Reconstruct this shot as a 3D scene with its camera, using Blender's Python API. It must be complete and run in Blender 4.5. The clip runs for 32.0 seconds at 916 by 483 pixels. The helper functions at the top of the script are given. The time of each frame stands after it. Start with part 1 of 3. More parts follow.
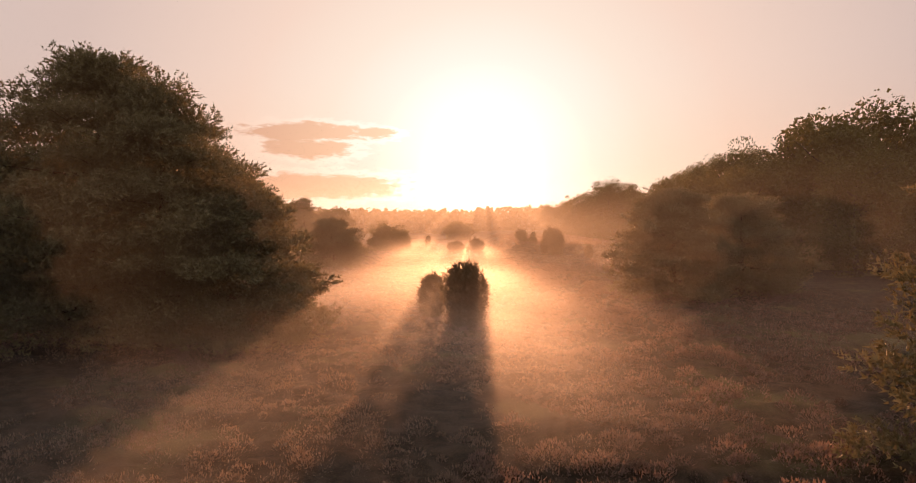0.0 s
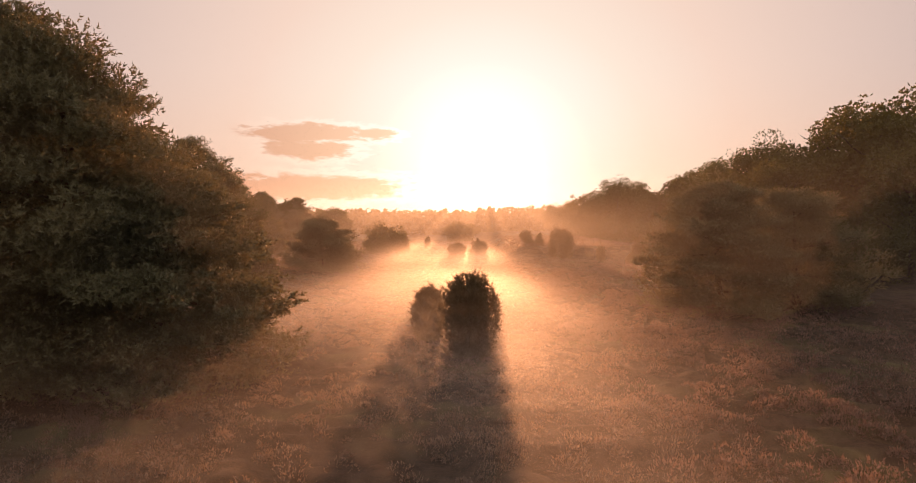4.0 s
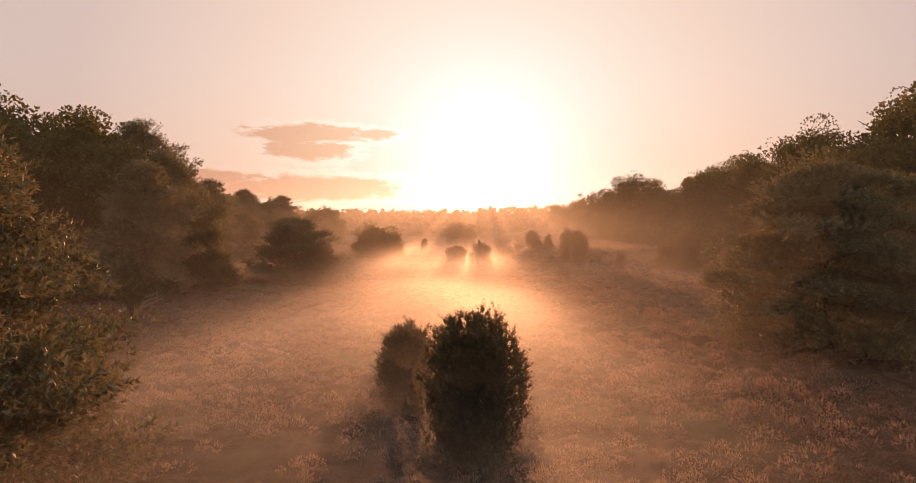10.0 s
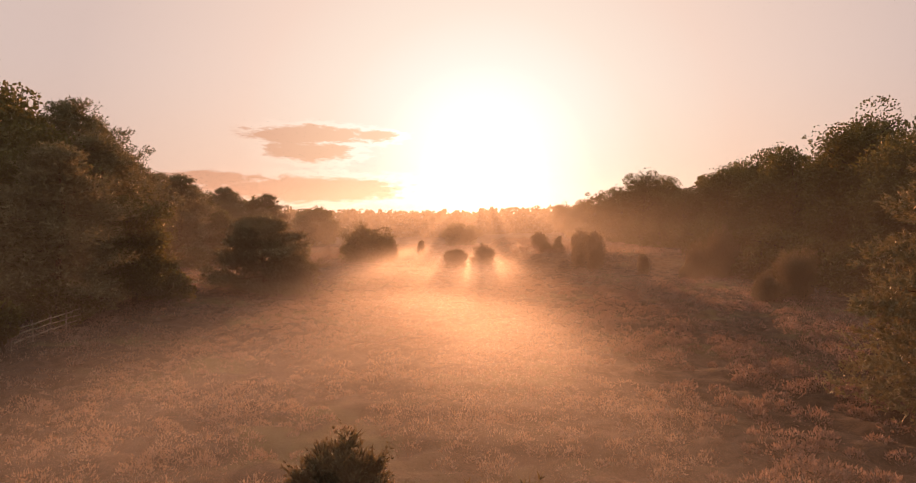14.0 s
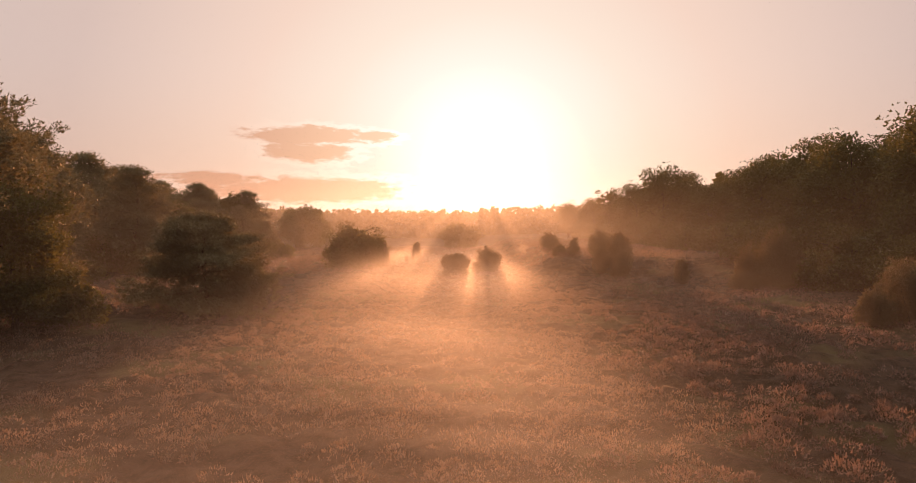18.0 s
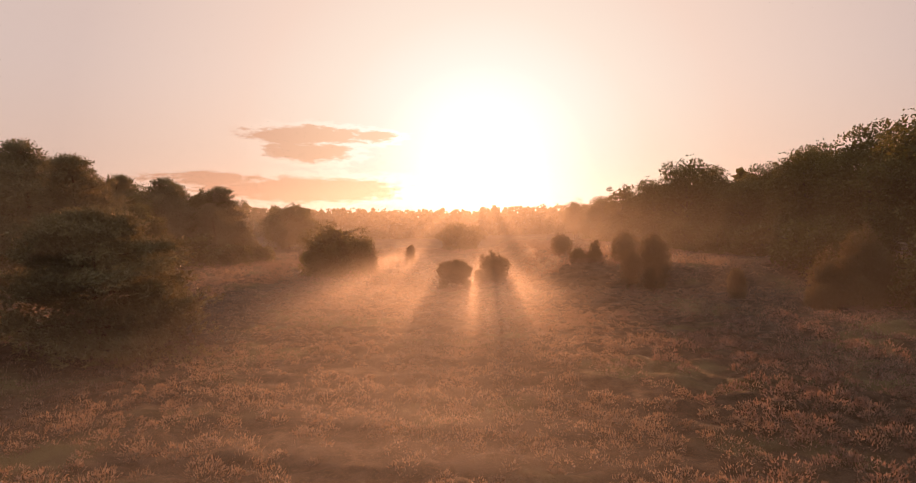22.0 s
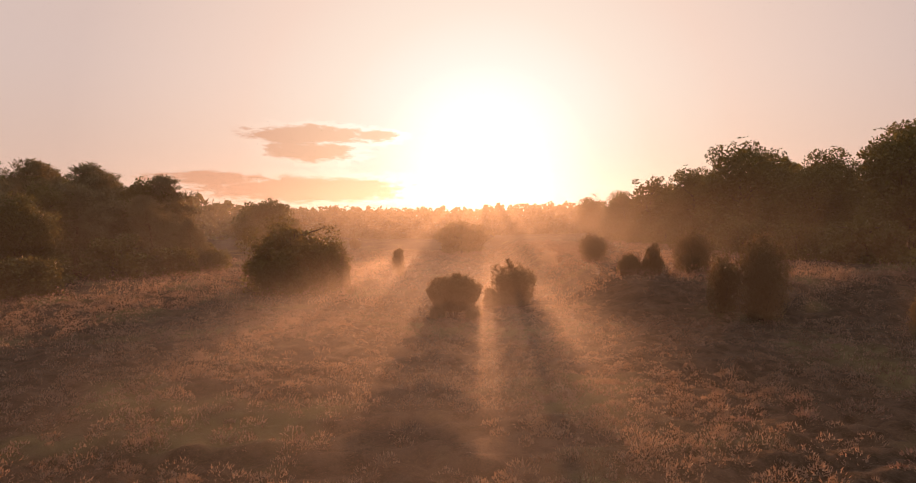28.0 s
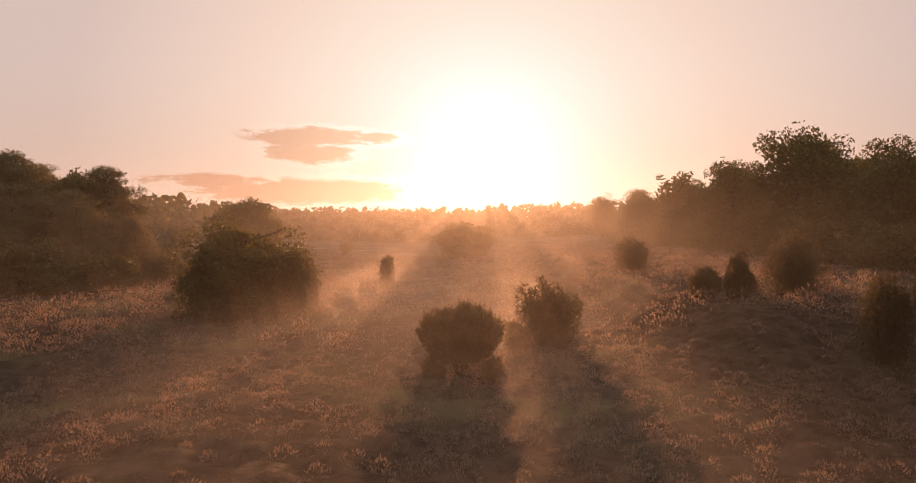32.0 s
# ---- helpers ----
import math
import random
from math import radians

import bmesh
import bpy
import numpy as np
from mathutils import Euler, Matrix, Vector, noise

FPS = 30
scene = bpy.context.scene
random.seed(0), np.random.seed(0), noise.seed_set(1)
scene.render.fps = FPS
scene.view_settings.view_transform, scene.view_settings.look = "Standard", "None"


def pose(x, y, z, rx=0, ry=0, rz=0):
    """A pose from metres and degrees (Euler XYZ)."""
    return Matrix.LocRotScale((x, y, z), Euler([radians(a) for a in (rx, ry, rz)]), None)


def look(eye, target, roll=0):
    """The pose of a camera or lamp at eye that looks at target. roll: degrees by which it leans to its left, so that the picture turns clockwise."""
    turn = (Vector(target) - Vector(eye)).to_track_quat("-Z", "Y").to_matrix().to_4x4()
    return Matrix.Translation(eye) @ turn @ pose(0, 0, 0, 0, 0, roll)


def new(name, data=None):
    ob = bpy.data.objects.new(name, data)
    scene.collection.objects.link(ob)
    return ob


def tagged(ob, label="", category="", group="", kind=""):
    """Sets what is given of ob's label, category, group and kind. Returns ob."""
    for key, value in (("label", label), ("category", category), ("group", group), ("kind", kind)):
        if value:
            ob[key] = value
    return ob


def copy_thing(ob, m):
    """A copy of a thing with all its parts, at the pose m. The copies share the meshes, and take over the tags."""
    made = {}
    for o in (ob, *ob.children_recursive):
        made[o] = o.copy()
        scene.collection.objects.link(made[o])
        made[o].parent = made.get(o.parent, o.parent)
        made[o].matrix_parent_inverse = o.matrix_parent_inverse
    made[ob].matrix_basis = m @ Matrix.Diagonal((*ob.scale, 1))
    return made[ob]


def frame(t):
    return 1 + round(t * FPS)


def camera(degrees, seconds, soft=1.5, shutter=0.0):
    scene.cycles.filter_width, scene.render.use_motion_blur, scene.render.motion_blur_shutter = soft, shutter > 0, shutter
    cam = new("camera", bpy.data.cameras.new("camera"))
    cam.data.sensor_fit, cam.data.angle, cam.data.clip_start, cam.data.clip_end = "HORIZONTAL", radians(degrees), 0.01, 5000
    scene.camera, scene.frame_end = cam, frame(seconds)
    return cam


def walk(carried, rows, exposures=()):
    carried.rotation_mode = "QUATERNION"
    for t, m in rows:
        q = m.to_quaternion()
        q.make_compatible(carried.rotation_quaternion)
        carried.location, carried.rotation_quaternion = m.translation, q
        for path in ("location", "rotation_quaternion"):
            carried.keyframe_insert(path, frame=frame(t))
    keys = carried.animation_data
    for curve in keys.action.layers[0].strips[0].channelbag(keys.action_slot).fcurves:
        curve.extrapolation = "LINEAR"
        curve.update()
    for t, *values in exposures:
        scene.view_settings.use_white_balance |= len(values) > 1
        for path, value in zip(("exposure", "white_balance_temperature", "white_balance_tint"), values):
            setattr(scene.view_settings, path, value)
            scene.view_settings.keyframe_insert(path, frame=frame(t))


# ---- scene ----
cam = camera(72.0, 32.0, soft=1.0)
PATH = [
    (0.0, pose(0.000, 0.000, 7.000, 88.303, -0.094, -0.000)),
    (1.0, pose(-0.042, 2.306, 6.995, 88.327, -0.074, 0.022)),
    (2.0, pose(-0.079, 4.621, 6.987, 88.349, -0.055, 0.042)),
    (3.0, pose(-0.105, 6.952, 6.972, 88.367, -0.038, 0.059)),
    (4.0, pose(-0.114, 9.306, 6.947, 88.381, -0.026, 0.073)),
    (5.0, pose(-0.105, 11.691, 6.911, 88.388, -0.018, 0.081)),
    (6.0, pose(-0.080, 14.097, 6.874, 88.392, -0.014, 0.086)),
    (7.0, pose(-0.045, 16.517, 6.845, 88.396, -0.012, 0.090)),
    (8.0, pose(-0.008, 18.939, 6.835, 88.405, -0.011, 0.096)),
    (9.0, pose(0.027, 21.373, 6.851, 88.421, -0.010, 0.104)),
    (10.0, pose(0.057, 23.898, 6.881, 88.443, -0.009, 0.113)),
    (11.0, pose(0.079, 26.612, 6.905, 88.468, -0.008, 0.121)),
    (12.0, pose(0.093, 29.614, 6.907, 88.494, -0.009, 0.124)),
    (13.0, pose(0.095, 32.964, 6.876, 88.520, -0.012, 0.122)),
    (14.0, pose(0.086, 36.581, 6.822, 88.544, -0.016, 0.115)),
    (15.0, pose(0.064, 40.346, 6.763, 88.566, -0.019, 0.104)),
    (16.0, pose(0.029, 44.138, 6.715, 88.584, -0.021, 0.092)),
    (17.0, pose(-0.018, 47.865, 6.692, 88.599, -0.021, 0.079)),
    (18.0, pose(-0.067, 51.539, 6.692, 88.608, -0.019, 0.066)),
    (19.0, pose(-0.107, 55.198, 6.709, 88.613, -0.015, 0.055)),
    (20.0, pose(-0.127, 58.879, 6.734, 88.611, -0.009, 0.044)),
    (21.0, pose(-0.119, 62.614, 6.764, 88.604, -0.004, 0.036)),
    (22.0, pose(-0.091, 66.407, 6.788, 88.592, 0.003, 0.033)),
    (23.0, pose(-0.056, 70.259, 6.799, 88.576, 0.009, 0.036)),
    (24.0, pose(-0.026, 74.167, 6.788, 88.559, 0.017, 0.050)),
    (25.0, pose(-0.012, 78.129, 6.752, 88.542, 0.024, 0.076)),
    (26.0, pose(-0.017, 82.143, 6.698, 88.530, 0.033, 0.108)),
    (27.0, pose(-0.045, 86.204, 6.639, 88.527, 0.042, 0.142)),
    (28.0, pose(-0.099, 90.307, 6.588, 88.537, 0.053, 0.171)),
    (29.0, pose(-0.180, 94.447, 6.555, 88.564, 0.064, 0.191)),
    (30.0, pose(-0.283, 98.616, 6.537, 88.605, 0.077, 0.203)),
    (31.0, pose(-0.400, 102.803, 6.529, 88.655, 0.091, 0.210)),
    (32.0, pose(-0.524, 107.000, 6.527, 88.710, 0.105, 0.214)),
]
walk(cam, PATH)

# ------------------------------------------------------------------ light
SUN_AZ, SUN_EL = 2.2, 4.0          # degrees to the right of +y, above the horizon
sun_dir = Vector((math.sin(radians(SUN_AZ)) * math.cos(radians(SUN_EL)),
                  math.cos(radians(SUN_AZ)) * math.cos(radians(SUN_EL)), math.sin(radians(SUN_EL))))
scene.cycles.transparent_max_bounces = 64
scene.cycles.max_bounces, scene.cycles.diffuse_bounces, scene.cycles.glossy_bounces, scene.cycles.transmission_bounces = 3, 2, 1, 1


class Nodes:
    """Short notation for node trees."""

    def __init__(self, tree):
        self.tree = tree

    def add(self, kind, ins=None, operation="", interpolation_type="", blend_type="", use_clamp=False):
        n = self.tree.nodes.new(kind)
        if operation:
            n.operation = operation
        if interpolation_type:
            n.interpolation_type = interpolation_type
        if blend_type:
            n.blend_type = blend_type
        if use_clamp:
            n.use_clamp = True
        for k, v in (ins or {}).items():
            self.put(n.inputs[k], v)
        return n

    def put(self, socket, v):
        if isinstance(v, bpy.types.NodeSocket):
            self.tree.links.new(v, socket)
        else:
            socket.default_value = v

    def math(self, op, a, b=None, clamp=False):
        n = self.add("ShaderNodeMath", {0: a}, operation=op, use_clamp=clamp)
        if b is not None:
            self.put(n.inputs[1], b)
        return n.outputs[0]

    def step(self, v, lo, hi, smooth=True):
        n = self.add("ShaderNodeMapRange", {0: v, 1: lo, 2: hi}, interpolation_type="SMOOTHSTEP" if smooth else "LINEAR")
        return n.outputs[0]

    def mix(self, fac, a, b, blend="MIX"):
        n = self.add("ShaderNodeMixRGB", {0: fac, 1: a, 2: b}, blend_type=blend)
        return n.outputs[0]

    def ramp(self, fac, stops):
        n = self.add("ShaderNodeValToRGB", {0: fac})
        e = n.color_ramp.elements
        while len(e) < len(stops):
            e.new(0.5)
        for el, (p, c) in zip(e, stops):
            el.position, el.color = p, (*c, 1)
        return n.outputs[0]

    def noise(self, vec, scale, detail=3.0, rough=0.55):
        return self.add("ShaderNodeTexNoise", {"Vector": vec, "Scale": scale, "Detail": detail, "Roughness": rough}).outputs["Fac"]


def build_world():
    world = bpy.data.worlds.new("dawn_sky")
    scene.world = world
    world.use_nodes = True
    t = world.node_tree
    t.nodes.clear()
    n = Nodes(t)
    direction = n.add("ShaderNodeVectorMath", {0: n.add("ShaderNodeTexCoord").outputs["Generated"]}, operation="NORMALIZE").outputs[0]
    dot = n.add("ShaderNodeVectorMath", {0: direction, 1: sun_dir}, operation="DOT_PRODUCT").outputs["Value"]
    angle = n.math("MULTIPLY", n.math("ARCCOSINE", dot, clamp=False), 180 / math.pi / 90)
    glow = n.ramp(angle, SKY_STOPS)
    xyz = n.add("ShaderNodeSeparateXYZ", {0: direction})
    az = n.math("MULTIPLY", n.math("ARCTAN2", xyz.outputs[0], xyz.outputs[1]), 180 / math.pi)
    el = n.math("MULTIPLY", n.math("ARCSINE", xyz.outputs[2]), 180 / math.pi)
    low = n.step(el, 14.0, 1.0)
    glow = n.mix(low, glow, n.mix(1.0, glow, (1.03, 0.92, 0.82, 1), "MULTIPLY"))
    # two low bars of cloud beside the sun
    where = n.add("ShaderNodeCombineXYZ", {0: az, 1: n.math("MULTIPLY", el, 3.2), 2: 0.0}).outputs[0]
    wisp = n.noise(where, 0.35, 7.0, 0.62)
    fine = n.noise(where, 1.1, 5.0, 0.6)
    nearest = None
    for caz, cel, raz, rel in CLOUDS:
        u = n.math("DIVIDE", n.math("SUBTRACT", az, caz), raz)
        v = n.math("DIVIDE", n.math("SUBTRACT", el, cel), rel)
        r = n.math("SQRT", n.math("ADD", n.math("MULTIPLY", u, u), n.math("MULTIPLY", v, v)))
        r = n.math("ADD", r, n.math("MULTIPLY", n.math("SUBTRACT", wisp, 0.5), 1.5))
        r = n.math("ADD", r, n.math("MULTIPLY", n.math("SUBTRACT", fine, 0.5), 0.9))
        nearest = r if nearest is None else n.math("MINIMUM", nearest, r)
    cover = n.step(nearest, 1.02, 0.62)
    lining = n.math("MULTIPLY", n.step(nearest, 1.45, 1.08), n.step(angle, 0.26, 0.13))
    glow = n.mix(n.math("MULTIPLY", lining, 0.8), glow, n.mix(1.0, glow, (1.16, 1.18, 1.20, 1), "MULTIPLY"))
    shade = n.mix(n.step(angle, 0.06, 0.24), (0.87, 0.64, 0.50, 1), (0.79, 0.61, 0.52, 1))
    glow = n.mix(cover, glow, n.mix(1.0, glow, shade, "MULTIPLY"))
    sky = n.add("ShaderNodeTexSky")
    sky.sky_type, sky.sun_disc, sky.sun_elevation, sky.sun_rotation = "NISHITA", False, radians(SUN_EL), radians(SUN_AZ)
    sky.air_density, sky.dust_density = 1.4, 3.0
    a = n.add("ShaderNodeBackground", {0: glow, 1: 1.0})
    b = n.add("ShaderNodeBackground", {0: sky.outputs[0], 1: 0.004})
    s = n.add("ShaderNodeAddShader", {0: a.outputs[0], 1: b.outputs[0]})
    n.add("ShaderNodeOutputWorld", {0: s.outputs[0]})


# colour of the hazy sky by the angle from the sun, as a share of 90 degrees
SKY_STOPS = [(0.0, (1.9, 1.85, 1.75)), (0.070, (1.25, 1.18, 1.08)), (0.115, (1.02, 0.93, 0.84)), (0.165, (0.97, 0.80, 0.68)),
             (0.24, (0.91, 0.67, 0.56)), (0.38, (0.69, 0.52, 0.465)), (0.70, (0.62, 0.51, 0.48)), (1.0, (0.62, 0.54, 0.53))]
# azimuth, elevation and the two half-widths, in degrees
CLOUDS = [(-13.6, 7.9, 6.4, 0.95), (-13.4, 6.5, 4.4, 1.1), (-7.4, 8.0, 2.2, 0.55), (-13.6, 3.2, 10.5, 1.3), (-21.5, 4.0, 5.5, 0.7)]
build_world()

sun = new("sun", bpy.data.lights.new("sun", "SUN"))
sun.data.energy, sun.data.angle, sun.data.color = 8.2, radians(0.6), (1.0, 0.395, 0.165)
sun.matrix_world = look(sun_dir * 100, (0, 0, 0))
scene.view_settings.exposure = 0.0


# ------------------------------------------------------------------ materials
def material(name):
    m = bpy.data.materials.new(name)
    m.use_nodes = True
    m.node_tree.nodes.clear()
    return m, Nodes(m.node_tree)


def foliage(name, dark, light, through_light, rough=0.6, share=0.35, patch=0.5):
    """Leaves: each leaf its own tone, larger patches of tone, and light shining through."""
    m, n = material(name)
    geo = n.add("ShaderNodeNewGeometry")
    pos = n.add("ShaderNodeTexCoord").outputs["Object"]
    tone = n.math("ADD", n.math("MULTIPLY", geo.outputs["Random Per Island"], 0.55), n.math("MULTIPLY", n.noise(pos, patch, 3.0), 0.5))
    col = n.mix(n.math("MULTIPLY", tone, 1.0, clamp=True), (*dark, 1), (*light, 1))
    info = n.add("ShaderNodeObjectInfo")
    col = n.mix(n.math("MULTIPLY", info.outputs["Random"], 0.35), col, (light[0] * 1.1, light[1] * 0.9, light[2] * 0.8, 1))
    d = n.add("ShaderNodeBsdfPrincipled", {"Base Color": col, "Roughness": rough, "Specular IOR Level": 0.25})
    tr = n.add("ShaderNodeBsdfTranslucent", {0: n.mix(0.6, col, (*through_light, 1))})
    s = n.add("ShaderNodeMixShader", {0: share, 1: d.outputs[0], 2: tr.outputs[0]})
    n.add("ShaderNodeOutputMaterial", {0: s.outputs[0]})
    return m


def bark(name, dark, light):
    m, n = material(name)
    pos = n.add("ShaderNodeTexCoord").outputs["Object"]
    stretch = n.add("ShaderNodeMapping", {0: pos, "Scale": (1, 1, 0.25)}).outputs[0]
    fur = n.noise(stretch, 9.0, 6.0, 0.65)
    col = n.mix(n.step(fur, 0.35, 0.7), (*dark, 1), (*light, 1))
    col = n.mix(n.step(n.noise(pos, 0.8, 3.0), 0.5, 0.75), col, (0.09, 0.10, 0.06, 1))
    bump = n.add("ShaderNodeBump", {"Strength": 0.7, "Distance": 0.03, "Height": fur})
    d = n.add("ShaderNodeBsdfPrincipled", {"Base Color": col, "Roughness": 0.9, "Normal": bump.outputs[0], "Specular IOR Level": 0.2})
    n.add("ShaderNodeOutputMaterial", {0: d.outputs[0]})
    return m


def soil():
    m, n = material("heath_soil")
    pos = n.add("ShaderNodeTexCoord").outputs["Object"]
    big, mid, fine = n.noise(pos, 0.12, 4.0), n.noise(pos, 1.6, 5.0), n.noise(pos, 14.0, 4.0)
    col = n.mix(n.step(mid, 0.35, 0.65), (0.020, 0.015, 0.010, 1), (0.056, 0.039, 0.027, 1))
    col = n.mix(n.step(big, 0.5, 0.68), col, (0.085, 0.075, 0.034, 1))
    col = n.mix(n.math("MULTIPLY", n.step(fine, 0.45, 0.7), 0.5), col, (0.085, 0.058, 0.036, 1))
    h = n.math("ADD", n.math("MULTIPLY", mid, 0.25), n.math("MULTIPLY", fine, 0.08))
    bump = n.add("ShaderNodeBump", {"Strength": 1.0, "Distance": 0.6, "Height": h})
    d = n.add("ShaderNodeBsdfPrincipled", {"Base Color": col, "Roughness": 0.95, "Normal": bump.outputs[0], "Specular IOR Level": 0.1})
    n.add("ShaderNodeOutputMaterial", {0: d.outputs[0]})
    return m


def veil(n, dense):
    """Scatters the share of light that the sheet's depth of air would, mostly forwards."""
    gap = n.add("ShaderNodeAttribute")
    gap.attribute_name = "gap"
    alpha = n.math("MULTIPLY", dense, gap.outputs["Fac"], clamp=True)
    wide = n.add("ShaderNodeBsdfTranslucent", {0: (0.92, 0.90, 0.88, 1)})
    tight = n.add("ShaderNodeBsdfRefraction", {0: (0.95, 0.95, 0.95, 1), "Roughness": 0.9, "IOR": 1.38})
    scatter = n.add("ShaderNodeMixShader", {0: 0.22, 1: wide.outputs[0], 2: tight.outputs[0]})
    clear = n.add("ShaderNodeBsdfTransparent", {0: (1, 1, 1, 1)})
    s = n.add("ShaderNodeMixShader", {0: alpha, 1: clear.outputs[0], 2: scatter.outputs[0]})
    n.add("ShaderNodeOutputMaterial", {0: s.outputs[0]})


def mist_material():
    """Ground mist in drifting wisps, thickest in the middle of the clearing."""
    m, n = material("mist")
    pos = n.add("ShaderNodeTexCoord").outputs["Object"]
    xyz = n.add("ShaderNodeSeparateXYZ", {0: pos})
    y, z = xyz.outputs[1], xyz.outputs[2]
    flat = n.add("ShaderNodeMapping", {0: pos, "Scale": (1, 0.45, 2.4)}).outputs[0]
    drift = n.noise(flat, 0.05, 1.0, 0.6)
    wisps = n.noise(flat, 0.3, 0.0, 0.6)
    top = n.math("ADD", MIST_TOP * 0.35, n.math("MULTIPLY", drift, MIST_TOP * 1.1))
    fade = n.math("MULTIPLY", n.step(z, -0.1, 0.8), n.step(n.math("DIVIDE", z, top), 1.0, 0.10))
    thick = n.math("MULTIPLY", n.step(drift, 0.34, 0.70), n.math("ADD", 0.45, wisps))
    # thickened near the start, to stand in for veiling glare in the lens
    thin = n.add("ShaderNodeMapRange", {0: y, 1: 36.0, 2: 110.0, 3: 1.70, 4: 0.98}).outputs[0]
    thin = n.math("MULTIPLY", thin, n.add("ShaderNodeMapRange", {0: y, 1: 105.0, 2: 160.0, 3: 1.0, 4: 0.36}).outputs[0])
    low = n.math("MULTIPLY", n.math("MULTIPLY", fade, thick), MIST_DENSE)
    # even layer up to 5 m, added to lift the darks as lens glare does
    shallow = n.math("MULTIPLY", n.math("MULTIPLY", n.step(z, 5.0, 0.6), n.step(z, -0.2, 0.4)), SHALLOW_DENSE)
    pool = n.add("ShaderNodeMapRange", {0: n.math("ABSOLUTE", n.math("ADD", xyz.outputs[0], 3.2)), 1: 4.0, 2: 14.0, 3: 1.15, 4: 0.08}, interpolation_type="SMOOTHSTEP").outputs[0]
    veil(n, n.math("MULTIPLY", n.math("MULTIPLY", n.math("ADD", low, shallow), thin), pool))
    return m


def haze_material():
    """Thin haze that stands as high as the trees, taller far off."""
    m, n = material("haze")
    xyz = n.add("ShaderNodeSeparateXYZ", {0: n.add("ShaderNodeTexCoord").outputs["Object"]})
    y, z = xyz.outputs[1], xyz.outputs[2]
    aside = n.step(n.math("ADD", n.math("ABSOLUTE", xyz.outputs[0]), n.math("MULTIPLY", n.step(y, 112.0, 130.0), 12.0)), 4.5, 12.0)
    top = n.add("ShaderNodeMapRange", {0: y, 1: 190.0, 2: 260.0, 3: HAZE_TOP, 4: 36.0}).outputs[0]
    body = n.add("ShaderNodeMapRange", {0: y, 1: 190.0, 2: 260.0, 3: HAZE_DENSE, 4: HAZE_FAR}).outputs[0]
    # extra haze near the start, added to brighten the dark pines like lens glare
    body = n.math("ADD", body, n.math("MULTIPLY", n.step(y, 65.0, 40.0), 0.0006))
    veil(n, n.math("MULTIPLY", n.math("MULTIPLY", aside, n.step(n.math("DIVIDE", z, top), 1.0, 0.15)), body))
    return m


# heights in metres, densities as the share of light scattered on a metre
MIST_TOP, MIST_DENSE, HAZE_TOP, HAZE_DENSE, HAZE_FAR, SHALLOW_DENSE = 3.0, 0.0165, 15.5, 0.00052, 0.0005, 0.0030
PINE = foliage("pine_needles", (0.090, 0.094, 0.056), (0.205, 0.188, 0.096), (0.21, 0.170, 0.07), share=0.28)
OAK = foliage("oak_leaves", (0.048, 0.054, 0.022), (0.120, 0.115, 0.042), (0.16, 0.15, 0.03), share=0.35, patch=0.35)
JUNIPER = foliage("juniper_needles", (0.052, 0.055, 0.032), (0.140, 0.125, 0.070), (0.24, 0.18, 0.08), share=0.36, patch=0.9)
BIRCH = foliage("birch_leaves", (0.030, 0.040, 0.014), (0.085, 0.090, 0.028), (0.20, 0.17, 0.04), share=0.40)
HEATHER = foliage("heather_sprigs", (0.048, 0.035, 0.027), (0.215, 0.155, 0.128), (0.34, 0.25, 0.18), share=0.48, patch=1.1)
# heather again, its colours darkened to imitate the dim light on the right
DIM_HEATHER = foliage("dim_heather_sprigs", (0.044, 0.032, 0.025), (0.200, 0.134, 0.116), (0.29, 0.20, 0.16), share=0.44, patch=1.1)
PINE_BARK = bark("pine_bark", (0.045, 0.028, 0.018), (0.17, 0.095, 0.055))
OAK_BARK = bark("oak_bark", (0.035, 0.028, 0.020), (0.11, 0.085, 0.06))
PALE_WOOD = bark("weathered_wood", (0.10, 0.075, 0.052), (0.30, 0.24, 0.18))
SOIL = soil()
MIST, HAZE = mist_material(), haze_material()


# ------------------------------------------------------------------ mesh helpers
def mesh_of(name, verts, faces, mat):
    """A mesh from arrays: verts (n, 3), faces (m, 3 or 4)."""
    verts, faces = np.asarray(verts, np.float32), np.asarray(faces, np.int32)
    me = bpy.data.meshes.new(name)
    k = faces.shape[1]
    me.vertices.add(len(verts))
    me.vertices.foreach_set("co", verts.ravel())
    me.loops.add(faces.size)
    me.loops.foreach_set("vertex_index", faces.ravel())
    me.polygons.add(len(faces))
    me.polygons.foreach_set("loop_start", np.arange(0, faces.size, k, dtype=np.int32))
    me.update(calc_edges=True)
    me.materials.append(mat)
    return me


def part(name, me, parent, label=""):
    ob = new(name, me)
    ob.parent = parent
    return tagged(ob, label)


def thing(name, at, label, category, group="", turn=0.0, size=1.0):
    ob = new(name)
    ob.empty_display_size = 0.3
    ob.matrix_world = pose(*at, 0, 0, turn) @ Matrix.Scale(size, 4)
    return tagged(ob, label, category, group)


def unit(v):
    return v / np.maximum(np.linalg.norm(v, axis=-1, keepdims=True), 1e-9)


